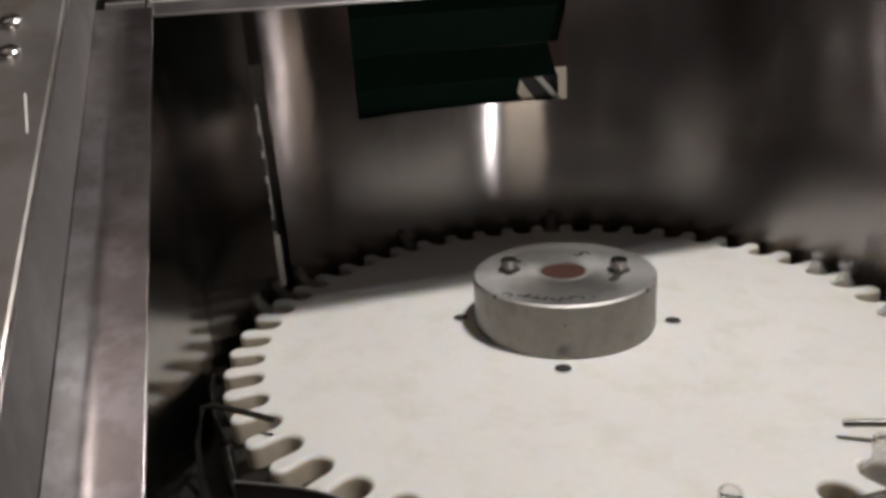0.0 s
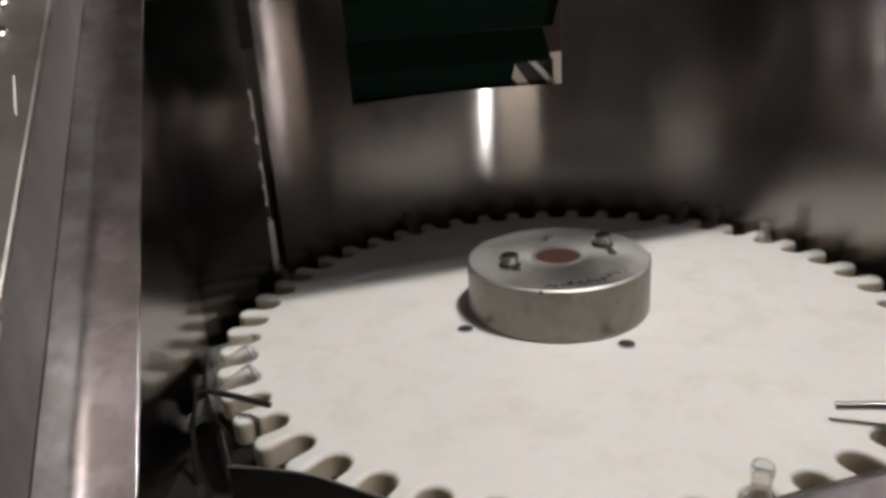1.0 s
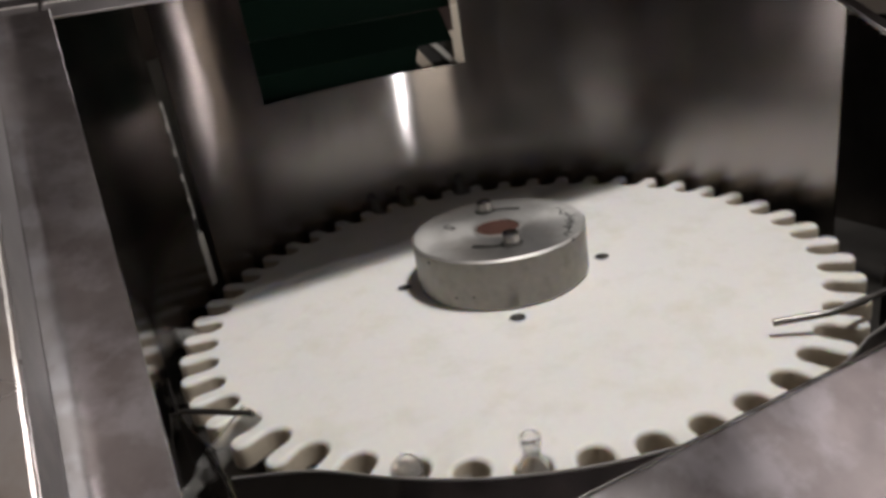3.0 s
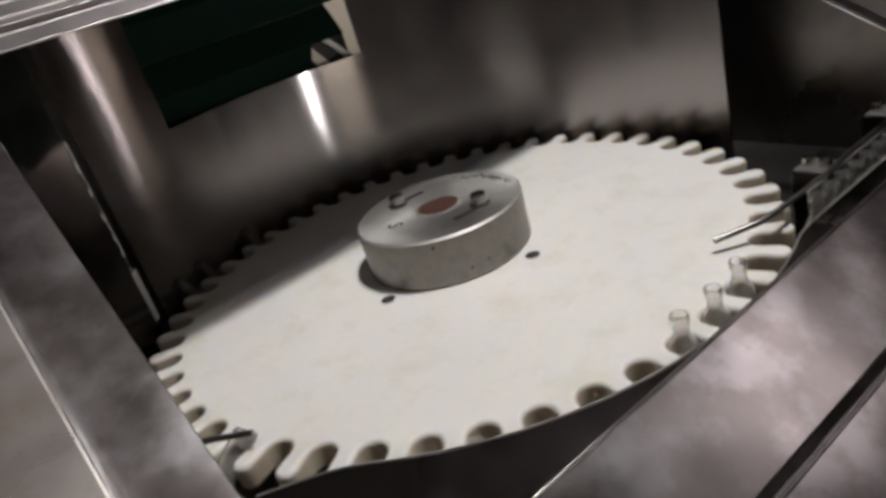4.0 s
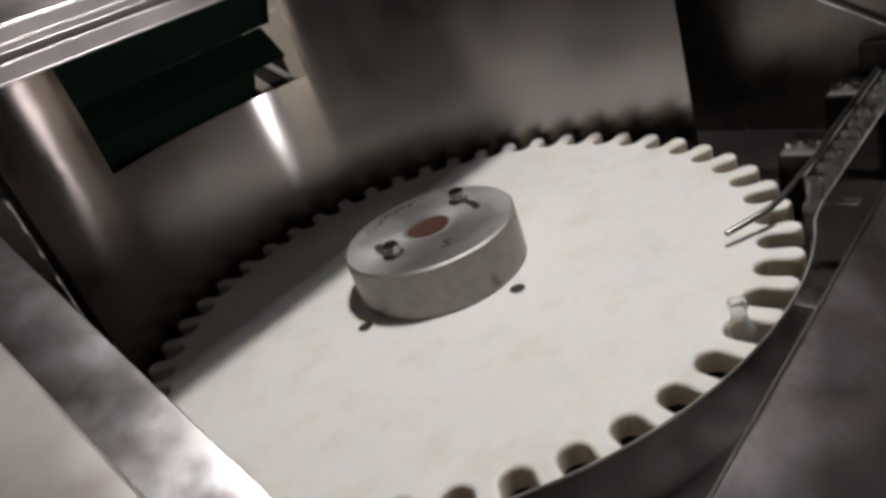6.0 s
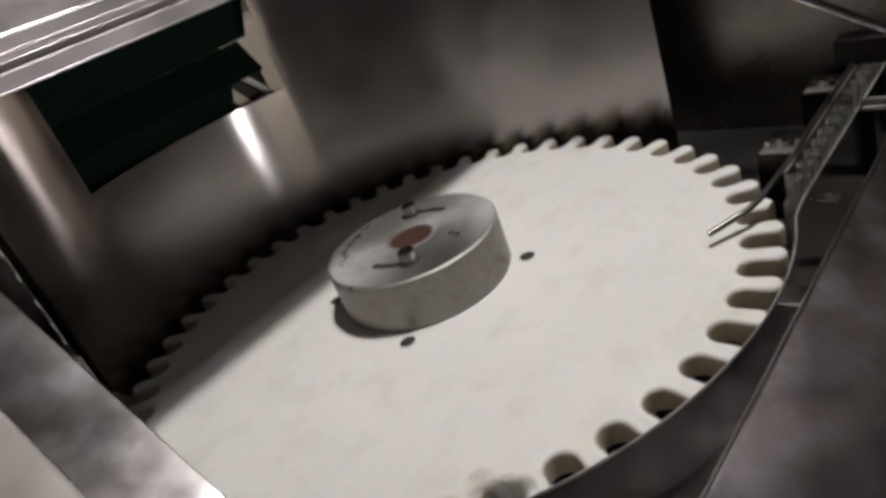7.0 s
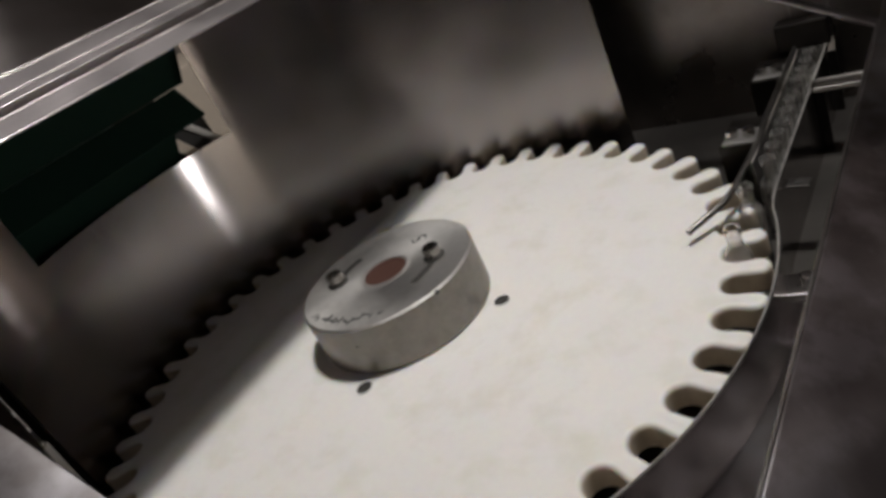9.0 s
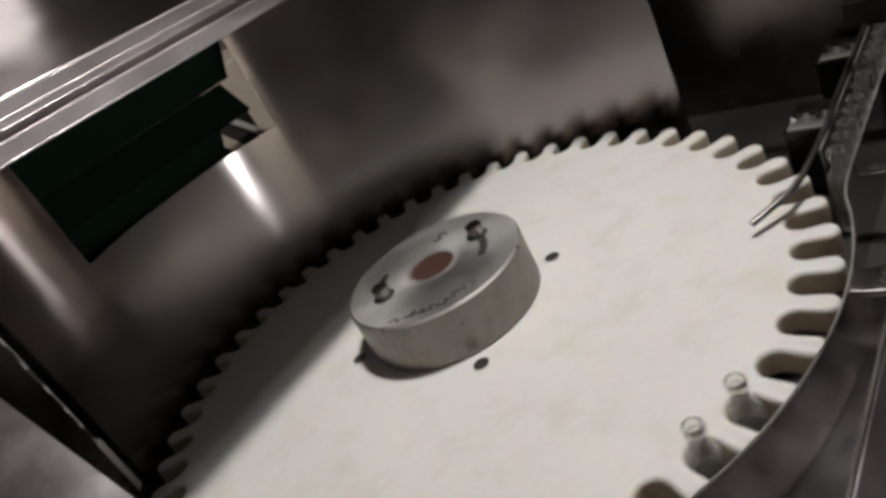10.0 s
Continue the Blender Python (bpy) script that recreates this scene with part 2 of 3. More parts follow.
def cover_z(x, y):
    """Height of the sloped cover over a point."""
    v = -math.sin(radians(AZ)) * x + math.cos(radians(AZ)) * y
    return COVER_Z + math.tan(SLOPE) * (v - COVER_V)


DECK = -0.050


# ---- added hall round the machine, mostly unseen; its tones steer the steel's reflections ----
def hall():
    bm = bmesh.new()
    box(bm, (-4, -4, -1.06), (4, 4, -1.0))
    tagged(link("floor", bm, M_FLOOR), "grey concrete floor of the hall", "floor", kind="structure")
    for i, (a, b) in enumerate((((-4.1, 3.2, -1), (4.1, 3.3, 2.4)), ((-4.1, -4.1, -1), (4.1, -4, 2.4)), ((-4.1, -4, -1), (-4, 3.2, 2.4)), ((4, -4, -1), (4.1, 3.2, 2.4)))):
        bm = bmesh.new()
        box(bm, a, b)
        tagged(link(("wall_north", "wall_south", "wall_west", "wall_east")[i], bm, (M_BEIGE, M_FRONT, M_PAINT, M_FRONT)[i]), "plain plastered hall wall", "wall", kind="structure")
    bm = bmesh.new()
    box(bm, (-4.1, -4.1, 2.4), (4.1, 3.3, 2.5))
    tagged(link("ceiling", bm, M_FRONT), "plain grey hall ceiling", "ceiling", kind="structure")


hall()


# ---- the machine's enclosure ----
def enclosure():
    bm = bmesh.new()
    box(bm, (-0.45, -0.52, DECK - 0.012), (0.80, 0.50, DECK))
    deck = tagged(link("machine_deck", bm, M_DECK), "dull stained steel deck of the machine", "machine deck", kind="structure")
    deck.matrix_world = MF
    # the cabinet under the deck, and the cover's outer skirt
    cab = tagged(new("machine_cabinet"), "grey steel cabinet that carries the machine", "machine cabinet", kind="structure")
    cab.matrix_world = MF
    part("body", box(bmesh.new(), (-0.60, -0.64, -1.0), (0.80, 0.50, DECK - 0.016), bevel=0.006), M_SKIRT, cab)
    part("back_skirt", box(bmesh.new(), (-0.60, 0.45, DECK), (0.50, 0.453, 0.10)), M_SKIRT, cab)
    part("back_skirt", box(bmesh.new(), (-0.60, 0.45, 0.1002), (0.10, 0.453, 0.50)), M_SKIRT, cab)
    # curved back wall, with the chute's opening and the slot
    wall = tagged(new("wall_curved"), "brushed stainless steel curved wall round the wheel", "wall", kind="structure")
    RW = 0.312

    def piece(a0, a1, lo, hi=None, r=None, mat=None):
        n = max(2, int(abs(a1 - a0) / 1.5))
        pts = r or arc(RW, a0, a1, n)
        top = [cover_z(*p) - 0.003 if hi is None else hi for p in pts]
        part("sheet", ribbon(bmesh.new(), pts, lo, top, -0.002), mat or M_WALL, wall, smooth=30)

    def flare(a):
        k = max(0.0, (45 - a) / 37.0)
        return RW + 0.031 * k * k

    right = [(flare(a) * math.cos(radians(a)), flare(a) * math.sin(radians(a))) for a in [7.3 + 81.3 * i / 54 for i in range(55)]]
    piece(8, 88.6, DECK, r=right)
    piece(88.6, 138.5, DECK, 0.160)
    piece(138.5, 161.8, DECK, mat=M_WALL)
    left = arc(RW, 165.6, 197, 20)
    left += [(left[-1][0] + 0.030 * k, left[-1][1] - 0.17 * k) for k in (0.25, 0.5, 0.75, 1.0)]
    piece(0, 0, DECK, r=left, mat=M_LEFT)
    # lintel over the slot
    piece(161.8, 165.6, 0.235)
    # side panels under the cover; the right one has the vials' way out
    side = tagged(new("wall_right"), "dull steel side panel inside the machine", "panel", kind="structure")
    side.matrix_world = MF
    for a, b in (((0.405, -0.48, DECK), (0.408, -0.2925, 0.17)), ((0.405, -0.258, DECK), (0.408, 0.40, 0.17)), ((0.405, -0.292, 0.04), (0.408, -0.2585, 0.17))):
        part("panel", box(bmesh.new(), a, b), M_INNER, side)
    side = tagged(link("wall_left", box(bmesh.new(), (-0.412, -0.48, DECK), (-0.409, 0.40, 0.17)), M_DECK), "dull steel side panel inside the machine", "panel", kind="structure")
    side.matrix_world = MF
    # ledge in front of the guide band
    bm = bmesh.new()
    inner, outer = arc(0.3087, 249, 303, 40), arc(0.420, 249, 303, 40)
    rows = [[bm.verts.new((*p, z)) for p in c] for c, z in ((inner, -0.029), (outer, -0.022), (outer, DECK), (inner, DECK))]
    for k in range(4):
        p, q = rows[k], rows[(k + 1) % 4]
        for i in range(40):
            bm.faces.new((p[i], p[i + 1], q[i + 1], q[i]))
    for i in (0, -1):
        bm.faces.new([r[i] for r in rows])
    tagged(link("front_ledge", bm, M_COVER, 30), "curved steel ledge in front of the guide band", "ledge", kind="structure")


enclosure()


# ---- the sloped cover with its opening ----
def slope_m():
    return MF @ Matrix.Translation((0, COVER_V, COVER_Z)) @ Matrix.Rotation(SLOPE, 4, "X")


def cover():
    top = tagged(new("sloped_cover"), "worn stainless steel sloped cover with a rectangular opening", "machine cover", kind="structure")
    top.matrix_world = slope_m()
    FR, FRO = -0.437, -0.497
    bm = box(bmesh.new(), (-0.60, FR, -0.003), (-0.303, 0.0, 0.0), bevel=0.0005)
    part("left_strip", bm, M_COVER, top)
    bm = box(bmesh.new(), (-0.60, -0.70, 0.0465), (-0.339, 0.30, 0.052), bevel=0.0016)
    plate = part("side_plate", bm, M_SIDE, top, "stained matte steel side plate with screws")
    # added riser, not a known part: closes the gap mirrored in the strip
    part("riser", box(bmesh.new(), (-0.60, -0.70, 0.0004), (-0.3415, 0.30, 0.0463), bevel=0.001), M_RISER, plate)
    for x, y in ((-0.365, -0.103), (-0.362, -0.134)):
        bm = lathe(bmesh.new(), [(0, 0), (0.0060, 0), (0.0058, 0.0022), (0.0045, 0.0034), (0, 0.0038)], 16)
        part("screw", bm, M_BRIGHT, plate, "round steel screw head", smooth=40, at=pose(x, y, 0.0521))
    part("scratch", box(bmesh.new(), (-0.0005, -0.016, 0.0), (0.0005, 0.016, 0.00025)), M_WHITE, plate, "bright scratch", at=pose(-0.348, -0.187, 0.0521, 0, 0, 8))
    bm = box(bmesh.new(), (-0.60, FRO, -0.003), (0.50, FR, 0.0), bevel=0.0012)
    strip = part("front_strip", bm, M_COVER, top)
    hem = [(u, FR + 0.0008, -0.0008) for u in (-0.302, -0.1, 0.1, 0.29)]
    part("hem", tube(bmesh.new(), hem, 0.0008, 8), M_BRIGHT, strip, "bright folded hem", smooth=60)
    bm = box(bmesh.new(), (-0.60, -0.70, -0.004), (0.50, FRO - 0.004, -0.001), bevel=0.0012)
    apron = part("apron_plate", bm, M_COVER, top)
    bead = [(u, FRO - 0.0066, -0.0006) for u in (-0.598, -0.2, 0.2, 0.498)]
    part("bead", tube(bmesh.new(), bead, 0.0012, 8), M_COVER, apron, "raised bead along the seam", smooth=60)
    bm = box(bmesh.new(), (0.290, FR, -0.003), (0.306, 0.0, 0.0), bevel=0.0012)
    part("right_strip", bm, M_COVER, top)
    bm = box(bmesh.new(), (-0.3385, 0.0604, -0.012), (0.50, 0.45, -0.0052), bevel=0.0004)
    part("upper_plate", bm, M_PANEL, top)
    # back rail: a flat strip, a sunk groove and two bars; pale lines paint their edge highlights
    rail = part("back_rail", box(bmesh.new(), (-0.3382, 0.0, -0.0075), (0.50, 0.0182, -0.0060), bevel=0.0003), M_RAIL, top, "bright stepped steel rail")
    for y, z, w in ((0.0186, -0.0066, 0.0007), (0.0402, -0.0066, 0.0010), (0.0588, -0.0066, 0.0011)):
        part("rail_line", box(bmesh.new(), (-0.3382, y - w / 2, z - 0.003), (0.50, y + w / 2, z + 0.0012), bevel=0.0002), M_EDGE, rail, "fine raised line, pale for an edge highlight")
    part("rail_groove", box(bmesh.new(), (-0.3382, 0.0190, -0.0190), (0.50, 0.0310, -0.0145), bevel=0.0004), M_RAIL, rail)
    part("rail_bar", box(bmesh.new(), (-0.3382, 0.0312, -0.0150), (0.50, 0.0396, -0.0064), bevel=0.0003), M_RAIL, rail)
    part("rail_bar", box(bmesh.new(), (-0.3382, 0.0411, -0.0150), (0.50, 0.0581, -0.0060), bevel=0.0003), M_RAIL, rail)


cover()


# ---- the wheel ----
HUB_H = 0.0468


def bolt_seat(a):
    return pose(0.0478 * math.cos(radians(a)), 0.0478 * math.sin(radians(a)), HUB_H, 0, 0, a)


TEETH, R_OUT, R_POCKET, R_SLOT, THICK = 48, 0.300, 0.2785, 0.0108, 0.019
PHASE = 0.0


def wheel_outline():
    pts = []
    step = 360 / TEETH
    for k in range(TEETH):
        c = radians(PHASE + k * step)

        def put(x, y):
            pts.append((x * math.cos(c) - y * math.sin(c), x * math.sin(c) + y * math.cos(c)))

        half = radians(step / 2)
        put(R_OUT * math.cos(half), -R_OUT * math.sin(half))
        rc = 0.0080
        yc = R_SLOT + rc
        xc = math.sqrt((R_OUT - rc) ** 2 - yc ** 2)
        a0 = -math.atan2(yc, xc)
        for i in range(6):
            a = a0 + (math.pi / 2 - a0) * i / 5
            put(xc + rc * math.cos(a), -yc + rc * math.sin(a))
        for i in range(13):
            a = -math.pi / 2 - math.pi * i / 12
            put(R_POCKET + R_SLOT * math.cos(a), R_SLOT * math.sin(a))
        for i in range(6):
            a = -math.pi / 2 + (math.pi / 2 - a0) * i / 5
            put(xc + rc * math.cos(a), yc + rc * math.sin(a))
    return pts


def star_wheel():
    wheel = tagged(new("star_wheel"), "white nylon star wheel with round pockets and an aluminium hub", "star wheel")
    out = wheel_outline()
    bm = bmesh.new()
    n = len(out)
    # rings from the top's rounded rim down to the underside
    cx = []
    for i in range(n):
        p, q = Vector((*out[i - 1], 0)), Vector((*out[(i + 1) % n], 0))
        d = (q - p).normalized()
        cx.append(Vector((-d.y, d.x, 0)))
    rings = []
    for off, z in ((0.0038, 0.0), (0.0030, 0.0), (0.0020, -0.0002), (0.0009, -0.0011), (0.0002, -0.0026), (0.0, -0.0042), (0.0, -THICK + 0.0015), (0.0012, -THICK)):
        rings.append([bm.verts.new(Vector((*out[i], 0)) + cx[i] * off + Vector((0, 0, z))) for i in range(n)])
    for a, b in zip(rings, rings[1:]):
        for i in range(n):
            j = (i + 1) % n
            bm.faces.new((a[i], b[i], b[j], a[j]))
    for ring, z in ((rings[0], 0.0), (rings[-1], -THICK)):
        per = n // TEETH
        inner = [bm.verts.new((0.257 * math.cos(radians(PHASE + (k - 0.5) * 7.5)), 0.257 * math.sin(radians(PHASE + (k - 0.5) * 7.5)), z)) for k in range(TEETH)]
        for k in range(TEETH):
            seg = ring[k * per:(k + 1) * per] + [ring[((k + 1) * per) % n]]
            here, there, mid = inner[k], inner[(k + 1) % TEETH], 13
            for i in range(len(seg) - 1):
                bm.faces.new((here if i < mid else there, seg[i], seg[i + 1]))
            bm.faces.new((here, seg[mid], there))
        bm.faces.new(inner)
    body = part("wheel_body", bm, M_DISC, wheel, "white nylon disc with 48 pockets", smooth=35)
    # upright pocket and rim walls get the tan shading copy
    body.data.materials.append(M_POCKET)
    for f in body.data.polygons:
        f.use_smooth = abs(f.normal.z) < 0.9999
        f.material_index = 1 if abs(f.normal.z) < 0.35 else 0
    # hub
    Rh, H = 0.080, HUB_H
    bm = bmesh.new()
    lathe(bm, [(0.0225, 0.001), (Rh - 0.0008, 0.001), (Rh, 0.002), (Rh, H - 0.0016), (Rh - 0.0016, H), (0.0285, H), (0.0262, H - 0.0008), (0.0225, H - 0.0008)], 96, close=True)
    hub = part("hub", bm, M_HUB, wheel, "turned aluminium hub with scribbled ink marks", smooth=25)
    # upright faces take the shaded copy, flat ones the lighter top
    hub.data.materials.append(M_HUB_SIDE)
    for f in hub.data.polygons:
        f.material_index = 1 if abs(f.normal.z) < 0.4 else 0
    # worn ink marks that cannot be read, on the hub's top
    for a, r, w, l, tilt in ((226, 0.071, 0.0012, 0.006, 50), (229, 0.070, 0.0012, 0.008, -30), (231, 0.0715, 0.0011, 0.005, 80), (238, 0.068, 0.0018, 0.008, 15), (241, 0.066, 0.0030, 0.008, 80), (244, 0.0675, 0.0016, 0.009, -10),
                              (248, 0.066, 0.0030, 0.006, 60), (252, 0.0675, 0.0016, 0.010, 35), (255, 0.066, 0.0014, 0.009, 85), (260, 0.0670, 0.0022, 0.006, -30), (265, 0.0675, 0.0014, 0.010, 75), (268, 0.066, 0.0014, 0.009, 10),
                              (273, 0.0640, 0.0012, 0.008, 60), (276, 0.062, 0.0012, 0.010, -25), (281, 0.0655, 0.0012, 0.006, 70), (288, 0.067, 0.0010, 0.005, 20)):
        at = pose(r * math.cos(radians(a)), r * math.sin(radians(a)), H, 0, 0, a + 90 + tilt)
        part("ink_mark", box(bmesh.new(), (-l / 2, -w / 2, 0.00005), (l / 2, w / 2, 0.0003)), M_INK, hub, "faded black ink mark", at=at)
    text = bpy.data.curves.new("ink_digit", "FONT")
    text.body, text.size, text.extrude, text.align_x = "5", 0.021, 0.00015, "CENTER"
    text.materials.append(M_INK)
    digit = new("ink_digit", text)
    digit.parent = hub
    digit.matrix_basis = pose(0.053 * math.cos(radians(61)), 0.053 * math.sin(radians(61)), H + 0.0003, 0, 0, 120)
    digit["label"] = "hand-inked black digit"
    bm = lathe(bmesh.new(), [(0, H - 0.0012), (0.019, H - 0.0012), (0.0195, H - 0.0009), (0.0195, 0.002), (0, 0.002)], 48)
    part("shaft_end", bm, M_COPPER, hub, "reddish brown copper shaft end")
    bm = lathe(bmesh.new(), [(0.0197, 0.004), (0.0224, 0.004), (0.0224, H - 0.0002), (0.0197, H - 0.0002)], 48, close=True)
    part("collar", bm, M_EDGE, hub, smooth=30)
    bolts = []
    for sign in (0, 180):
        # curved slot, a flat dark sheet for its shade beside a burr, and its socket-head bolt
        bm = bmesh.new()
        lo, hi = [], []
        for i in range(19):
            a = radians(sign + 11 - 49 * i / 18)
            w = 0.0034 if 0 < i < 18 else 0.0018
            lo.append(bm.verts.new(((0.0478 - w) * math.cos(a), (0.0478 - w) * math.sin(a), H + 0.0003)))
            hi.append(bm.verts.new(((0.0478 + w) * math.cos(a), (0.0478 + w) * math.sin(a), H + 0.0003)))
        for i in range(18):
            bm.faces.new((lo[i], hi[i], hi[i + 1], lo[i + 1]))
        slot = part("slot", bm, M_DARK, hub, "dark curved adjusting slot")
        burr = [(0.0516 * math.cos(radians(sign + a)), 0.0516 * math.sin(radians(sign + a)), H) for a in range(-36, 10, 5)]
        part("burr", tube(bmesh.new(), burr, 0.0003, 6), M_BRIGHT, slot, "bright worn edge of the slot", smooth=60)
        bm = lathe(bmesh.new(), [(0.0060, 0.0016), (0.0072, 0.0024), (0.0074, 0.0036), (0.0074, 0.0100), (0.0066, 0.0112), (0.0038, 0.0112), (0.0036, 0.0066), (0, 0.0066)], 24)
        bolt = part("bolt", bm, M_BOLT, hub, "steel socket-head bolt", smooth=30, at=bolt_seat(sign))
        # black disc that paints the shadow round the bolt's base
        part("bolt_base_shade", lathe(bmesh.new(), [(0, 0.0005), (0.0092, 0.0005), (0.0096, 0.0009), (0.0096, 0.0014), (0.0090, 0.0017), (0, 0.0017)], 24), M_DARK, bolt, "dark disc for the shadow under the bolt head", smooth=30)
        bolts.append((bolt, sign))
    # small drilled pits and nicks in the hub's side and rim
    for a, z, r in ((120, 0.0400, 0.0016), (140, 0.012, 0.0012), (152, 0.014, 0.0010), (-35, H - 0.0022, 0.0020), (223, H - 0.0020, 0.0016), (-92, 0.030, 0.0010)):
        at = pose(Rh * math.cos(radians(a)), Rh * math.sin(radians(a)), z, 0, 90, a)
        part("pit", lathe(bmesh.new(), [(0, 0.0004), (r, 0.0003), (r * 1.1, -0.0006), (0, -0.0006)], 12), M_DARK, hub, "small dark pit", at=at)
    # four bolt holes, their shade painted as dark discs on the disc's top
    for k, a in enumerate((-93.4, -5.1, 86.3, 176.2)):
        at = pose(0.0947 * math.cos(radians(a)), 0.0947 * math.sin(radians(a)), 0)
        bm = lathe(bmesh.new(), [(0.0066, 0.0006), (0.0078, 0.0009), (0.0078, 0.0003), (0.0066, 0.0003)], 24, close=True)
        hole = part("bolt_hole", bm, M_DISC, wheel, at=at)
        bm = lathe(bmesh.new(), [(0, 0.0005), (0.0072, 0.0005), (0.0072, 0.0001), (0, 0.0001)], 24)
        part("hole_shade", bm, M_DARK, hole, "dark disc for the shade in a bolt hole")
    return wheel, bolts


WHEEL, BOLTS = star_wheel()


# ---- green chute behind the opening ----
def chute():
    ob = tagged(new("green_chute"), "dark green ribbed chute behind the wall's opening", "chute")
    ob.matrix_world = MF
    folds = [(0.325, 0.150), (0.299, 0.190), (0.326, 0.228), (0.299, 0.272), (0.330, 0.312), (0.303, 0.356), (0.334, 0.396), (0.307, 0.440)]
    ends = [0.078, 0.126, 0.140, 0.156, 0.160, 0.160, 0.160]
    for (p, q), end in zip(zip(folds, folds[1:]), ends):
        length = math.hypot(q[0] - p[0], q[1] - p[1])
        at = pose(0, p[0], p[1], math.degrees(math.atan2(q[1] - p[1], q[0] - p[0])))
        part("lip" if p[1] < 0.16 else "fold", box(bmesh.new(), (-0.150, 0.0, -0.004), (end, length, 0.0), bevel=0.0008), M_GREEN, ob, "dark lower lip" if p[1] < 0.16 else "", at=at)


chute()


# ---- guards, rods and the vials' way out ----
CH_V, CH_U0, PITCH = -0.2750, 0.158, 0.0205


def guards():
    g = tagged(new("guide_band"), "bent steel guide band round the front of the wheel", "guide rail")
    lead = [(-0.1905, -0.2712), (-0.168, -0.2727), (-0.150, -0.2742), (-0.138, -0.2764)]
    pts = lead + arc(0.3070, 246.5, 309, 56)
    for u, v in ((0.099, -0.2905), (0.110, -0.2888), (0.122, -0.2880), (0.135, -0.2877), (0.20, -0.2876), (0.30, -0.2876), (0.43, -0.2876)):
        p = uvz(u, v, 0)
        pts.append((p.x, p.y))
    part("band", ribbon(bmesh.new(), pts, DECK, 0.018, 0.0016), M_PANEL, g, smooth=30)
    edge = [Vector((p[0] * 1.0026, p[1] * 1.0026, 0.0184)) for p in pts[:61]] + [Vector((p[0] + 0.0003, p[1] - 0.0007, 0.0184)) for p in pts[61:]]
    part("band_edge", tube(bmesh.new(), edge, 0.0009, 6), M_EDGE, g, "rolled edge, pale in place of a glint", smooth=60)
    # tab with its bolt
    at = Matrix.Translation((0.1525, -0.279, 0.004)) @ Matrix.Rotation(radians(-61), 4, "Z")
    tab = part("tab", box(bmesh.new(), (-0.014, -0.011, -0.001), (0.016, 0.011, 0.001), bevel=0.0006), M_BRIGHT, g, "small steel tab", at=at)
    bm = lathe(bmesh.new(), [(0.0070, 0.0012), (0.0070, 0.0026), (0.0044, 0.0027), (0.0046, 0.0076), (0.0036, 0.0085), (0, 0.0085)], 12)
    part("hex_bolt", bm, M_BRIGHT, tab, "small steel hexagon bolt", smooth=30, at=pose(0.006, 0, 0))
    # clip further along
    at = MF @ pose(0.150, CH_V - 0.0235, 0.006)
    clip = part("clip", box(bmesh.new(), (-0.006, -0.008, -0.0008), (0.006, 0.008, 0.0008), bevel=0.0004), M_ROD, g, "small steel clip with a hole", at=at)
    part("clip_hole", lathe(bmesh.new(), [(0, 0.0011), (0.0032, 0.0011), (0.0032, 0.0014), (0, 0.0014)], 16), M_DARK, clip)
    s = tagged(new("stripper_rod"), "thin bent steel rod that strips vials off the wheel", "rod")
    a = Vector((0.1704, -0.1796, 0.0105))
    b, c = uvz(0.120, CH_V + 0.0185, 0.0165), uvz(0.200, CH_V + 0.0128, 0.0200)
    way = [a, a.lerp(b, 0.5), a.lerp(b, 0.85), b.lerp(c, 0.15), b.lerp(c, 0.6), c, uvz(0.24, CH_V + 0.0140, 0.021), uvz(0.395, CH_V + 0.0140, 0.021)]
    part("rod", tube(bmesh.new(), way, 0.0026), M_ROD, s, smooth=40)
    # inner side of the channel, on posts
    ch = tagged(new("vial_channel"), "narrow steel channel that carries glass vials away", "channel")
    ch.matrix_world = MF
    part("side_rail", box(bmesh.new(), (0.165, CH_V + 0.0104, -0.020), (0.43, CH_V + 0.0122, 0.018), bevel=0.0004), M_ROD, ch)
    part("rail_edge", tube(bmesh.new(), [(0.165, CH_V + 0.0113, 0.0186), (0.30, CH_V + 0.0113, 0.0186), (0.43, CH_V + 0.0113, 0.0186)], 0.0009, 6), M_EDGE, ch, "rolled edge, pale in place of a glint", smooth=60)
    for u in (0.212, 0.340):
        blk = part("bracket", box(bmesh.new(), (u, CH_V + 0.018, DECK), (u + 0.052, CH_V + 0.050, 0.012), bevel=0.0015), M_BLACK, ch, "dark steel bracket block")
        part("clamp_plate", box(bmesh.new(), (u - 0.002, CH_V + 0.0185, 0.0125), (u + 0.024, CH_V + 0.046, 0.0155), bevel=0.001), M_SKIRT, blk, "grey steel clamp plate")
        for v in (0.025, 0.039):
            bm = lathe(bmesh.new(), [(0, 0), (0.0054, 0), (0.0054, 0.006), (0.0044, 0.0072), (0, 0.0072)], 6)
            part("bolt", bm, M_BRIGHT, blk, at=pose(u + 0.010, CH_V + v, 0.0156))
    part("cross_bar", box(bmesh.new(), (0.289, CH_V - 0.090, 0.0135), (0.311, CH_V - 0.0145, 0.0175), bevel=0.001), M_EDGE, ch, "bright flat steel cross bar")
    part("end_block", box(bmesh.new(), (0.385, CH_V - 0.018, 0.019), (0.404, CH_V + 0.030, 0.046), bevel=0.002), M_BLACK, ch, "dark end block over the channel")
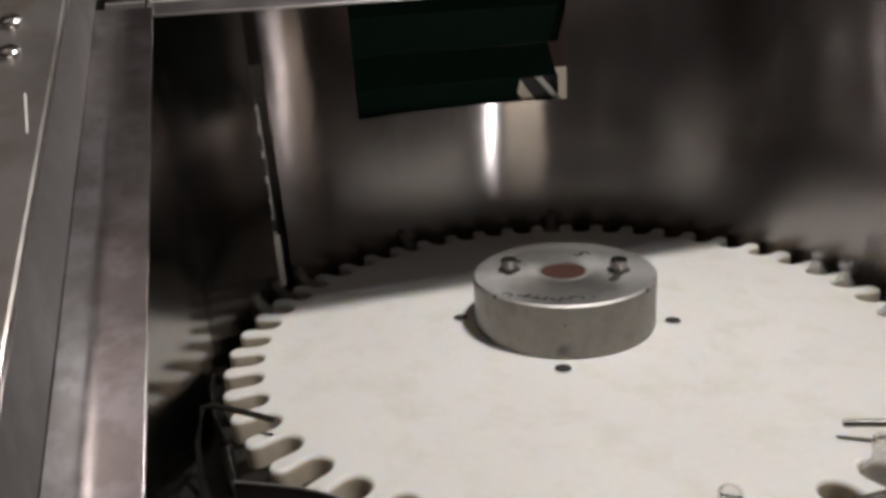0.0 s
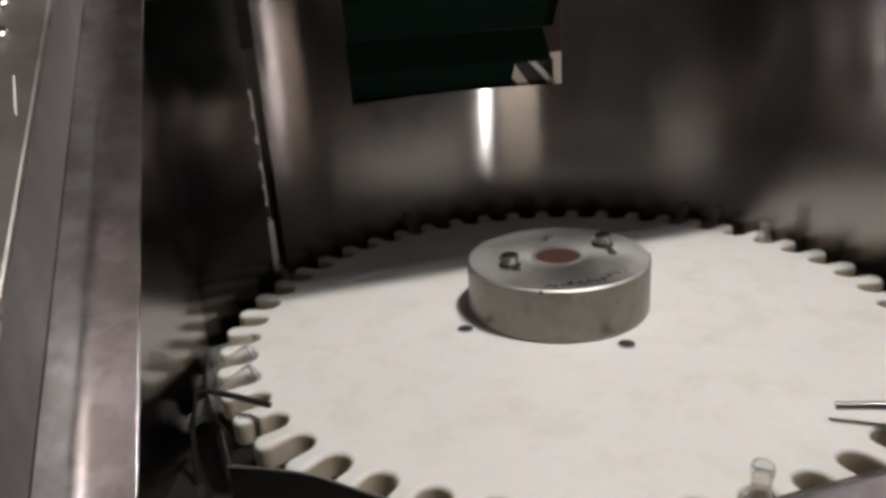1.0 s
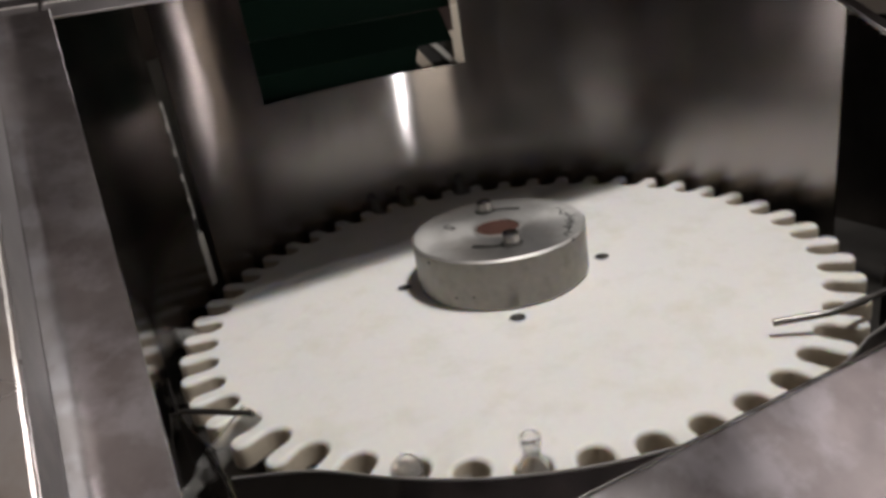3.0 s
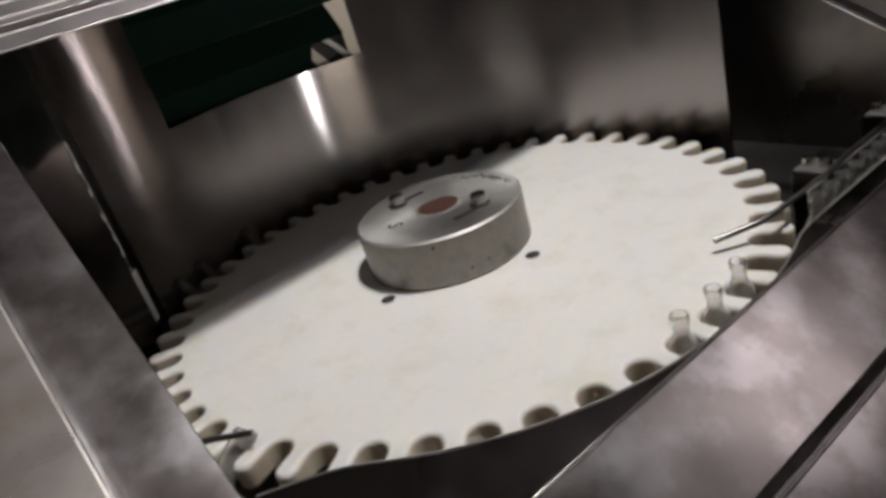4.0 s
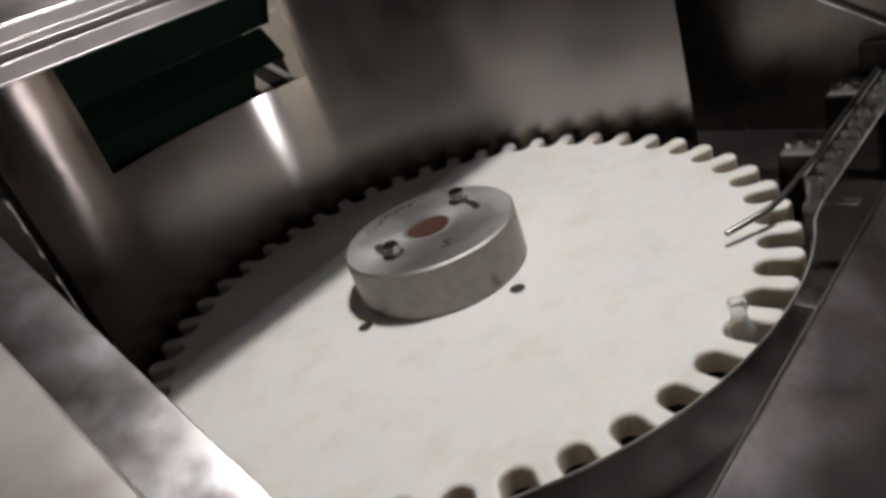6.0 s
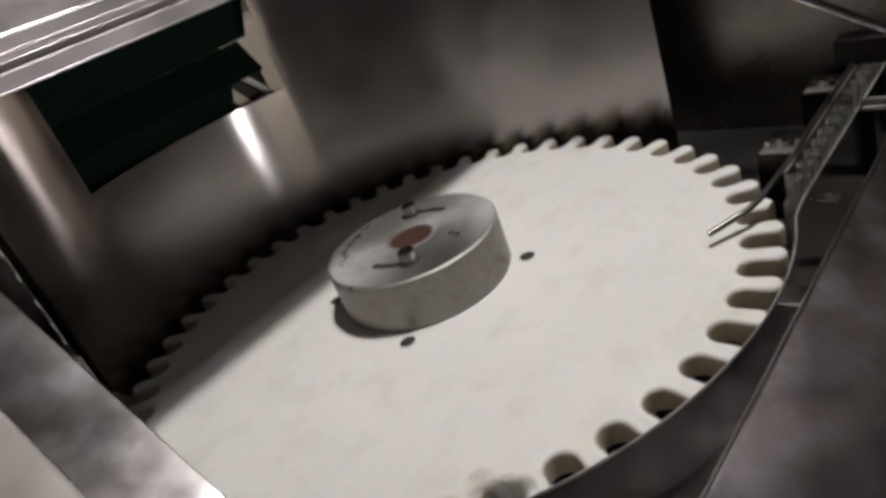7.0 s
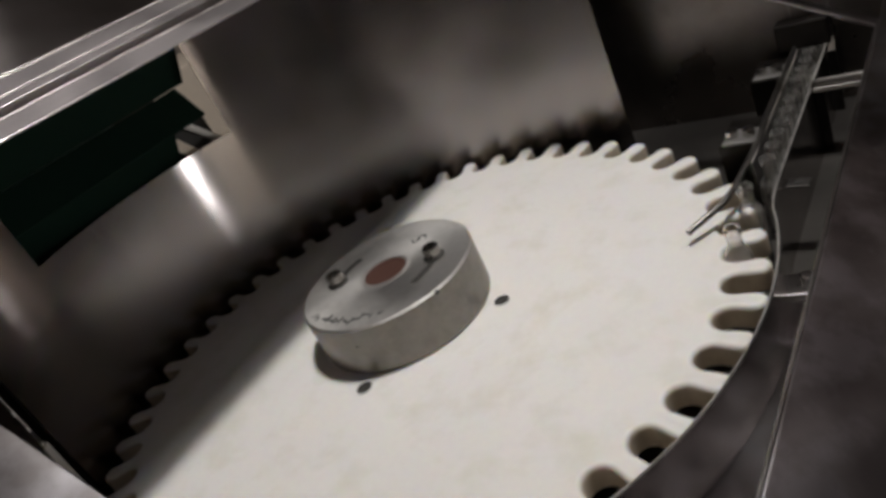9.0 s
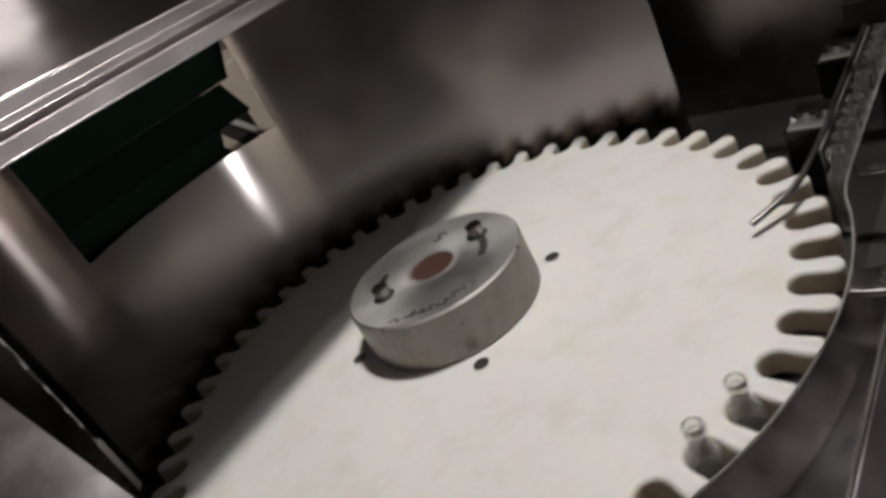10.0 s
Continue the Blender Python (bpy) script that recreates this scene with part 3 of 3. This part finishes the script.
    for u in (0.300, 0.38):
        part("foot", box(bmesh.new(), (u - 0.002, CH_V - 0.022, DECK), (u + 0.002, CH_V - 0.0145, 0.0134)), M_BLACK, ch)
    # rods on the entry side
    s = tagged(new("entry_rod"), "thin bent steel rod over the wheel's teeth", "rod")
    way = [(-0.1959, -0.197, 0.0121), (-0.222, -0.190, 0.0135), (-0.248, -0.183, 0.014), (-0.259, -0.180, 0.010), (-0.262, -0.190, -0.010), (-0.258, -0.205, DECK)]
    part("rod", tube(bmesh.new(), way, 0.0022), M_DECK, s, smooth=40)
    s = tagged(new("entry_guard"), "dark curved guard strip round the entry side of the wheel", "guard")
    strip = arc(0.3080, 200, 224, 24)
    part("strip", ribbon(bmesh.new(), strip, DECK, -0.001, 0.0014), M_ROD, s, smooth=30)
    part("strip_edge", tube(bmesh.new(), [(p[0] * 1.002, p[1] * 1.002, -0.0008) for p in strip], 0.0010, 6), M_BOLT, s, "worn upper edge", smooth=60)
    way = [(-0.2262, -0.2150, 0.001), (-0.2150, -0.2335, 0.001), (-0.2034, -0.2517, 0.000), (-0.2010, -0.2560, -0.012), (-0.2000, -0.2575, DECK)]
    part("end_rod", tube(bmesh.new(), way, 0.0020), M_BRIGHT, s, "bright bent end rod", smooth=40)
    # notched bar in the wall's slot
    bar = tagged(new("notched_bar"), "notched steel bar hanging in the wall's slot", "bar")
    bar.matrix_world = Matrix.Rotation(radians(165.0), 4, "Z")
    # strips are white to stand in for the lit outside behind the slot
    part("strip", box(bmesh.new(), (0.3115, -0.0040, 0.060), (0.3135, 0.0046, 0.196), bevel=0.0003), M_WHITE, bar, "pale notched strip")
    part("foot_strip", box(bmesh.new(), (0.3095, -0.0056, 0.002), (0.3120, 0.0046, 0.0595), bevel=0.0004), M_WHITE, bar, "white lower strip, in place of light through the slot")
    for z0, z1, w in ((0.176, 0.190, 0.0008), (0.150, 0.166, -0.0006), (0.124, 0.142, -0.0016), (0.100, 0.116, -0.0004), (0.082, 0.094, 0.0006), (0.064, 0.076, -0.0022)):
        part("notch", box(bmesh.new(), (0.3104, w, z0), (0.3114, 0.0050, z1)), M_DARK, bar, "dark notch")


guards()


# ---- green chute's surroundings beyond the opening ----
def beyond():
    b = tagged(new("chute_bracket"), "black and white plastic bracket beside the green chute", "bracket")
    b.matrix_world = MF
    part("black_bar", box(bmesh.new(), (0.072, 0.330, 0.150), (0.142, 0.335, 0.188), bevel=0.002), M_DARK, b, "black plastic bar")
    part("white_bar", tube(bmesh.new(), [(0.104, 0.320, 0.191), (0.120, 0.321, 0.174), (0.140, 0.322, 0.152)], 0.0042), M_WHITE, b, "white plastic rod", smooth=40)
    at = pose(0.088, 0.322, 0.170, 0, 54, 0)
    part("strip", box(bmesh.new(), (-0.019, -0.0015, -0.0065), (0.021, 0.0015, 0.0065), bevel=0.0005), M_CREAM, b, "cream painted strip", at=at)
    c = tagged(new("cream_cabinet"), "cream painted cabinet standing on the floor behind the machine", "cabinet")
    c.matrix_world = MF
    part("body", box(bmesh.new(), (0.375, 0.80, -1.0), (0.95, 1.15, 0.205), bevel=0.003), M_CREAM, c)
    p = tagged(new("brown_cabinet"), "dark brown cabinet beside the cream one", "cabinet")
    p.matrix_world = MF
    part("body", box(bmesh.new(), (-0.10, 0.79, -1.0), (0.372, 1.10, 0.60), bevel=0.003), M_RUST, p)
    part("base_panel", box(bmesh.new(), (0.20, 0.784, -1.0), (0.370, 0.7895, 0.158), bevel=0.001), M_CREAM, p, "cream painted lower panel")


beyond()


# ---- vials ----
def vial():
    v = tagged(new("glass_vial"), "small clear glass vial with a narrow neck", "vial", "glass vials")
    out = [(0, 0.0), (0.0082, 0.0), (0.0094, 0.0012), (0.0096, 0.0030), (0.0096, 0.0470), (0.0090, 0.0500), (0.0066, 0.0540), (0.0052, 0.0565), (0.0051, 0.0650)]
    ins = [(0.0045, 0.0650), (0.0045, 0.0565), (0.0056, 0.0533), (0.0080, 0.0492), (0.0086, 0.0465), (0.0086, 0.0034), (0.0076, 0.0020), (0, 0.0020)]
    part("body", lathe(bmesh.new(), out + ins, 24), M_GLASS, v, smooth=40)
    part("lip", lathe(bmesh.new(), [(0.0046, 0.0652), (0.0058, 0.0652), (0.0061, 0.0660), (0.0061, 0.0704), (0.0057, 0.0715), (0.0050, 0.0715), (0.0046, 0.0708)], 24, close=True), M_GLASS, v, "thicker glass lip", smooth=40)
    return v


# pockets whose vials ride on the wheel, and the two that wait at the slot
RIDING = (41, 38, 34, 23, 22, 21, 17, 12, 3, 2, 0)
WAITING = (39, 38)
BASE = vial()
VIALS = {"ride": [], "wait": [], "row": []}
for kind, count in (("ride", len(RIDING)), ("wait", len(WAITING)), ("row", 12)):
    for i in range(count):
        VIALS[kind].append(copy_thing(BASE, pose(0, 0, DECK)) if VIALS["ride"] or kind != "ride" else BASE)

TURN = [(0, 2.8), (0.5, 20.2), (1, 37.6), (1.45, 54.0), (1.6, 54.4), (1.88, 54.6), (2, 60.3), (2.5, 75.9), (4, 131.2), (4.5, 148), (5, 166.6), (5.5, 183.3), (7, 238.8), (7.5, 255.3), (8, 273.2), (8.5, 290.2), (9, 308.6), (9.5, 326.6), (10, 345)]
# how far the two bolts have slid along the hub's slots
SLIDE = [(0, -4.8), (0.5, -5.0), (1, -5.8), (1.45, -5.8), (1.6, -1.0), (1.75, 4.0), (1.88, 7.4), (2, 7.6), (2.5, 6.4), (4, 1.2), (5, 0.2), (5.5, 2.5), (7, 6.0), (8, 5.6), (9, 6.4), (9.5, 8.2), (10, 8.8)]


def turned(t):
    """The wheel's angle at t: a smooth curve through TURN."""
    for i in range(len(TURN) - 1):
        (t0, a0), (t1, a1) = TURN[i], TURN[i + 1]
        if t <= t1:
            def rate(j):
                p, q = TURN[max(j - 1, 0)], TURN[min(j + 1, len(TURN) - 1)]
                return (q[1] - p[1]) / (q[0] - p[0])
            h, k = t1 - t0, (t - t0) / (t1 - t0)
            return a0 * (1 + 2 * k) * (1 - k) ** 2 + a1 * k * k * (3 - 2 * k) + h * k * (1 - k) * ((1 - k) * rate(i) - k * rate(i + 1))
    return TURN[-1][1]


def motions():
    times = sorted([i * 0.25 for i in range(41)] + [1.45, 1.6, 1.8, 1.88, 1.94])
    walk(WHEEL, [(t, pose(0, 0, 0, 0, 0, turned(t))) for t in times])

    for bolt, base in BOLTS:
        walk(bolt, [(t, bolt_seat(base + a)) for t, a in SLIDE])

    def smooth(x):
        x = max(0.0, min(1.0, x))
        return x * x * (3 - 2 * x)

    def pocket(k, t):
        return radians((PHASE + k * 7.5 + turned(t)))

    def riding(a, rise=255):
        """Vials lie on the disc, neck outwards, dip into their pocket and are tipped upright at the front."""
        way = math.degrees(a) % 360
        flat, dip, up = smooth((way - 178) / 24), smooth((way - 222) / 20), smooth((way - rise) / 10)
        if not 40 < way < 310:
            up = 1.0
        r = (0.266 + 0.0040 * flat + 0.0085 * dip) * (1 - up) + 0.2785 * up
        z = (-0.044 + 0.0460 * flat + 0.001 * dip) * (1 - up) + DECK * up
        lean = (38 + 80 * flat + 24 * dip) * (1 - up)
        return Matrix.Translation((r * math.cos(a), r * math.sin(a), z)) @ Matrix.Rotation(a - radians(92 * dip), 4, "Z") @ Matrix.Rotation(radians(lean), 4, "Y")

    # when each riding vial reaches the way out, at -44 degrees
    leave = []
    for k in RIDING:
        first = (PHASE + k * 7.5 + turned(0) + 44) % 360
        need = 360 - first
        t = 0.0
        while t < 12 and turned(min(t, 10)) + max(0, t - 10) * 35 - turned(0) < need:
            t += 0.02
        leave.append(t)
    order = sorted(range(len(RIDING)), key=lambda i: leave[i])

    def shift(t):
        return sum(smooth((t - e) / 0.4) for e in leave)

    for place, i in enumerate(order):
        k, e = RIDING[i], leave[i]
        rows = []
        for t in sorted(set(times + [round(0.1 * n, 1) for n in range(101)])):
            a = pocket(k, min(t, e))
            m = riding(a, 237 if k == 0 else 255)
            if t > e:
                q = uvz(CH_U0 + PITCH * (shift(t) - place - 1), CH_V, DECK)
                m = pose(*m.translation.lerp(q, smooth((t - e) / 0.4)))
            rows.append((t, m))
        walk(VIALS["ride"][i], rows)
    for i, k in enumerate(WAITING):
        # the time at which its pocket comes to the slot
        enter = next(t for t in [4 + 0.02 * j for j in range(300)] if (PHASE + k * 7.5 + turned(t)) >= 163.7 + 360)
        rows = []
        for t in sorted(set(times + [round(0.1 * n, 1) for n in range(101)] + [enter - 0.3, enter])):
            a = radians(163.7)
            m = pose((0.375 + 0.024 * i) * math.cos(a), (0.375 + 0.024 * i) * math.sin(a), DECK)
            if t >= enter - 0.3:
                k2 = smooth((t - enter + 0.3) / 0.3)
                m = m.lerp(riding(pocket(k, max(t, enter))), k2)
            rows.append((t, m))
        walk(VIALS["wait"][i], rows)
    for i, ob in enumerate(VIALS["row"]):
        walk(ob, [(t, pose(*uvz(CH_U0 + PITCH * (i + shift(t)), CH_V, DECK))) for t in times])


motions()
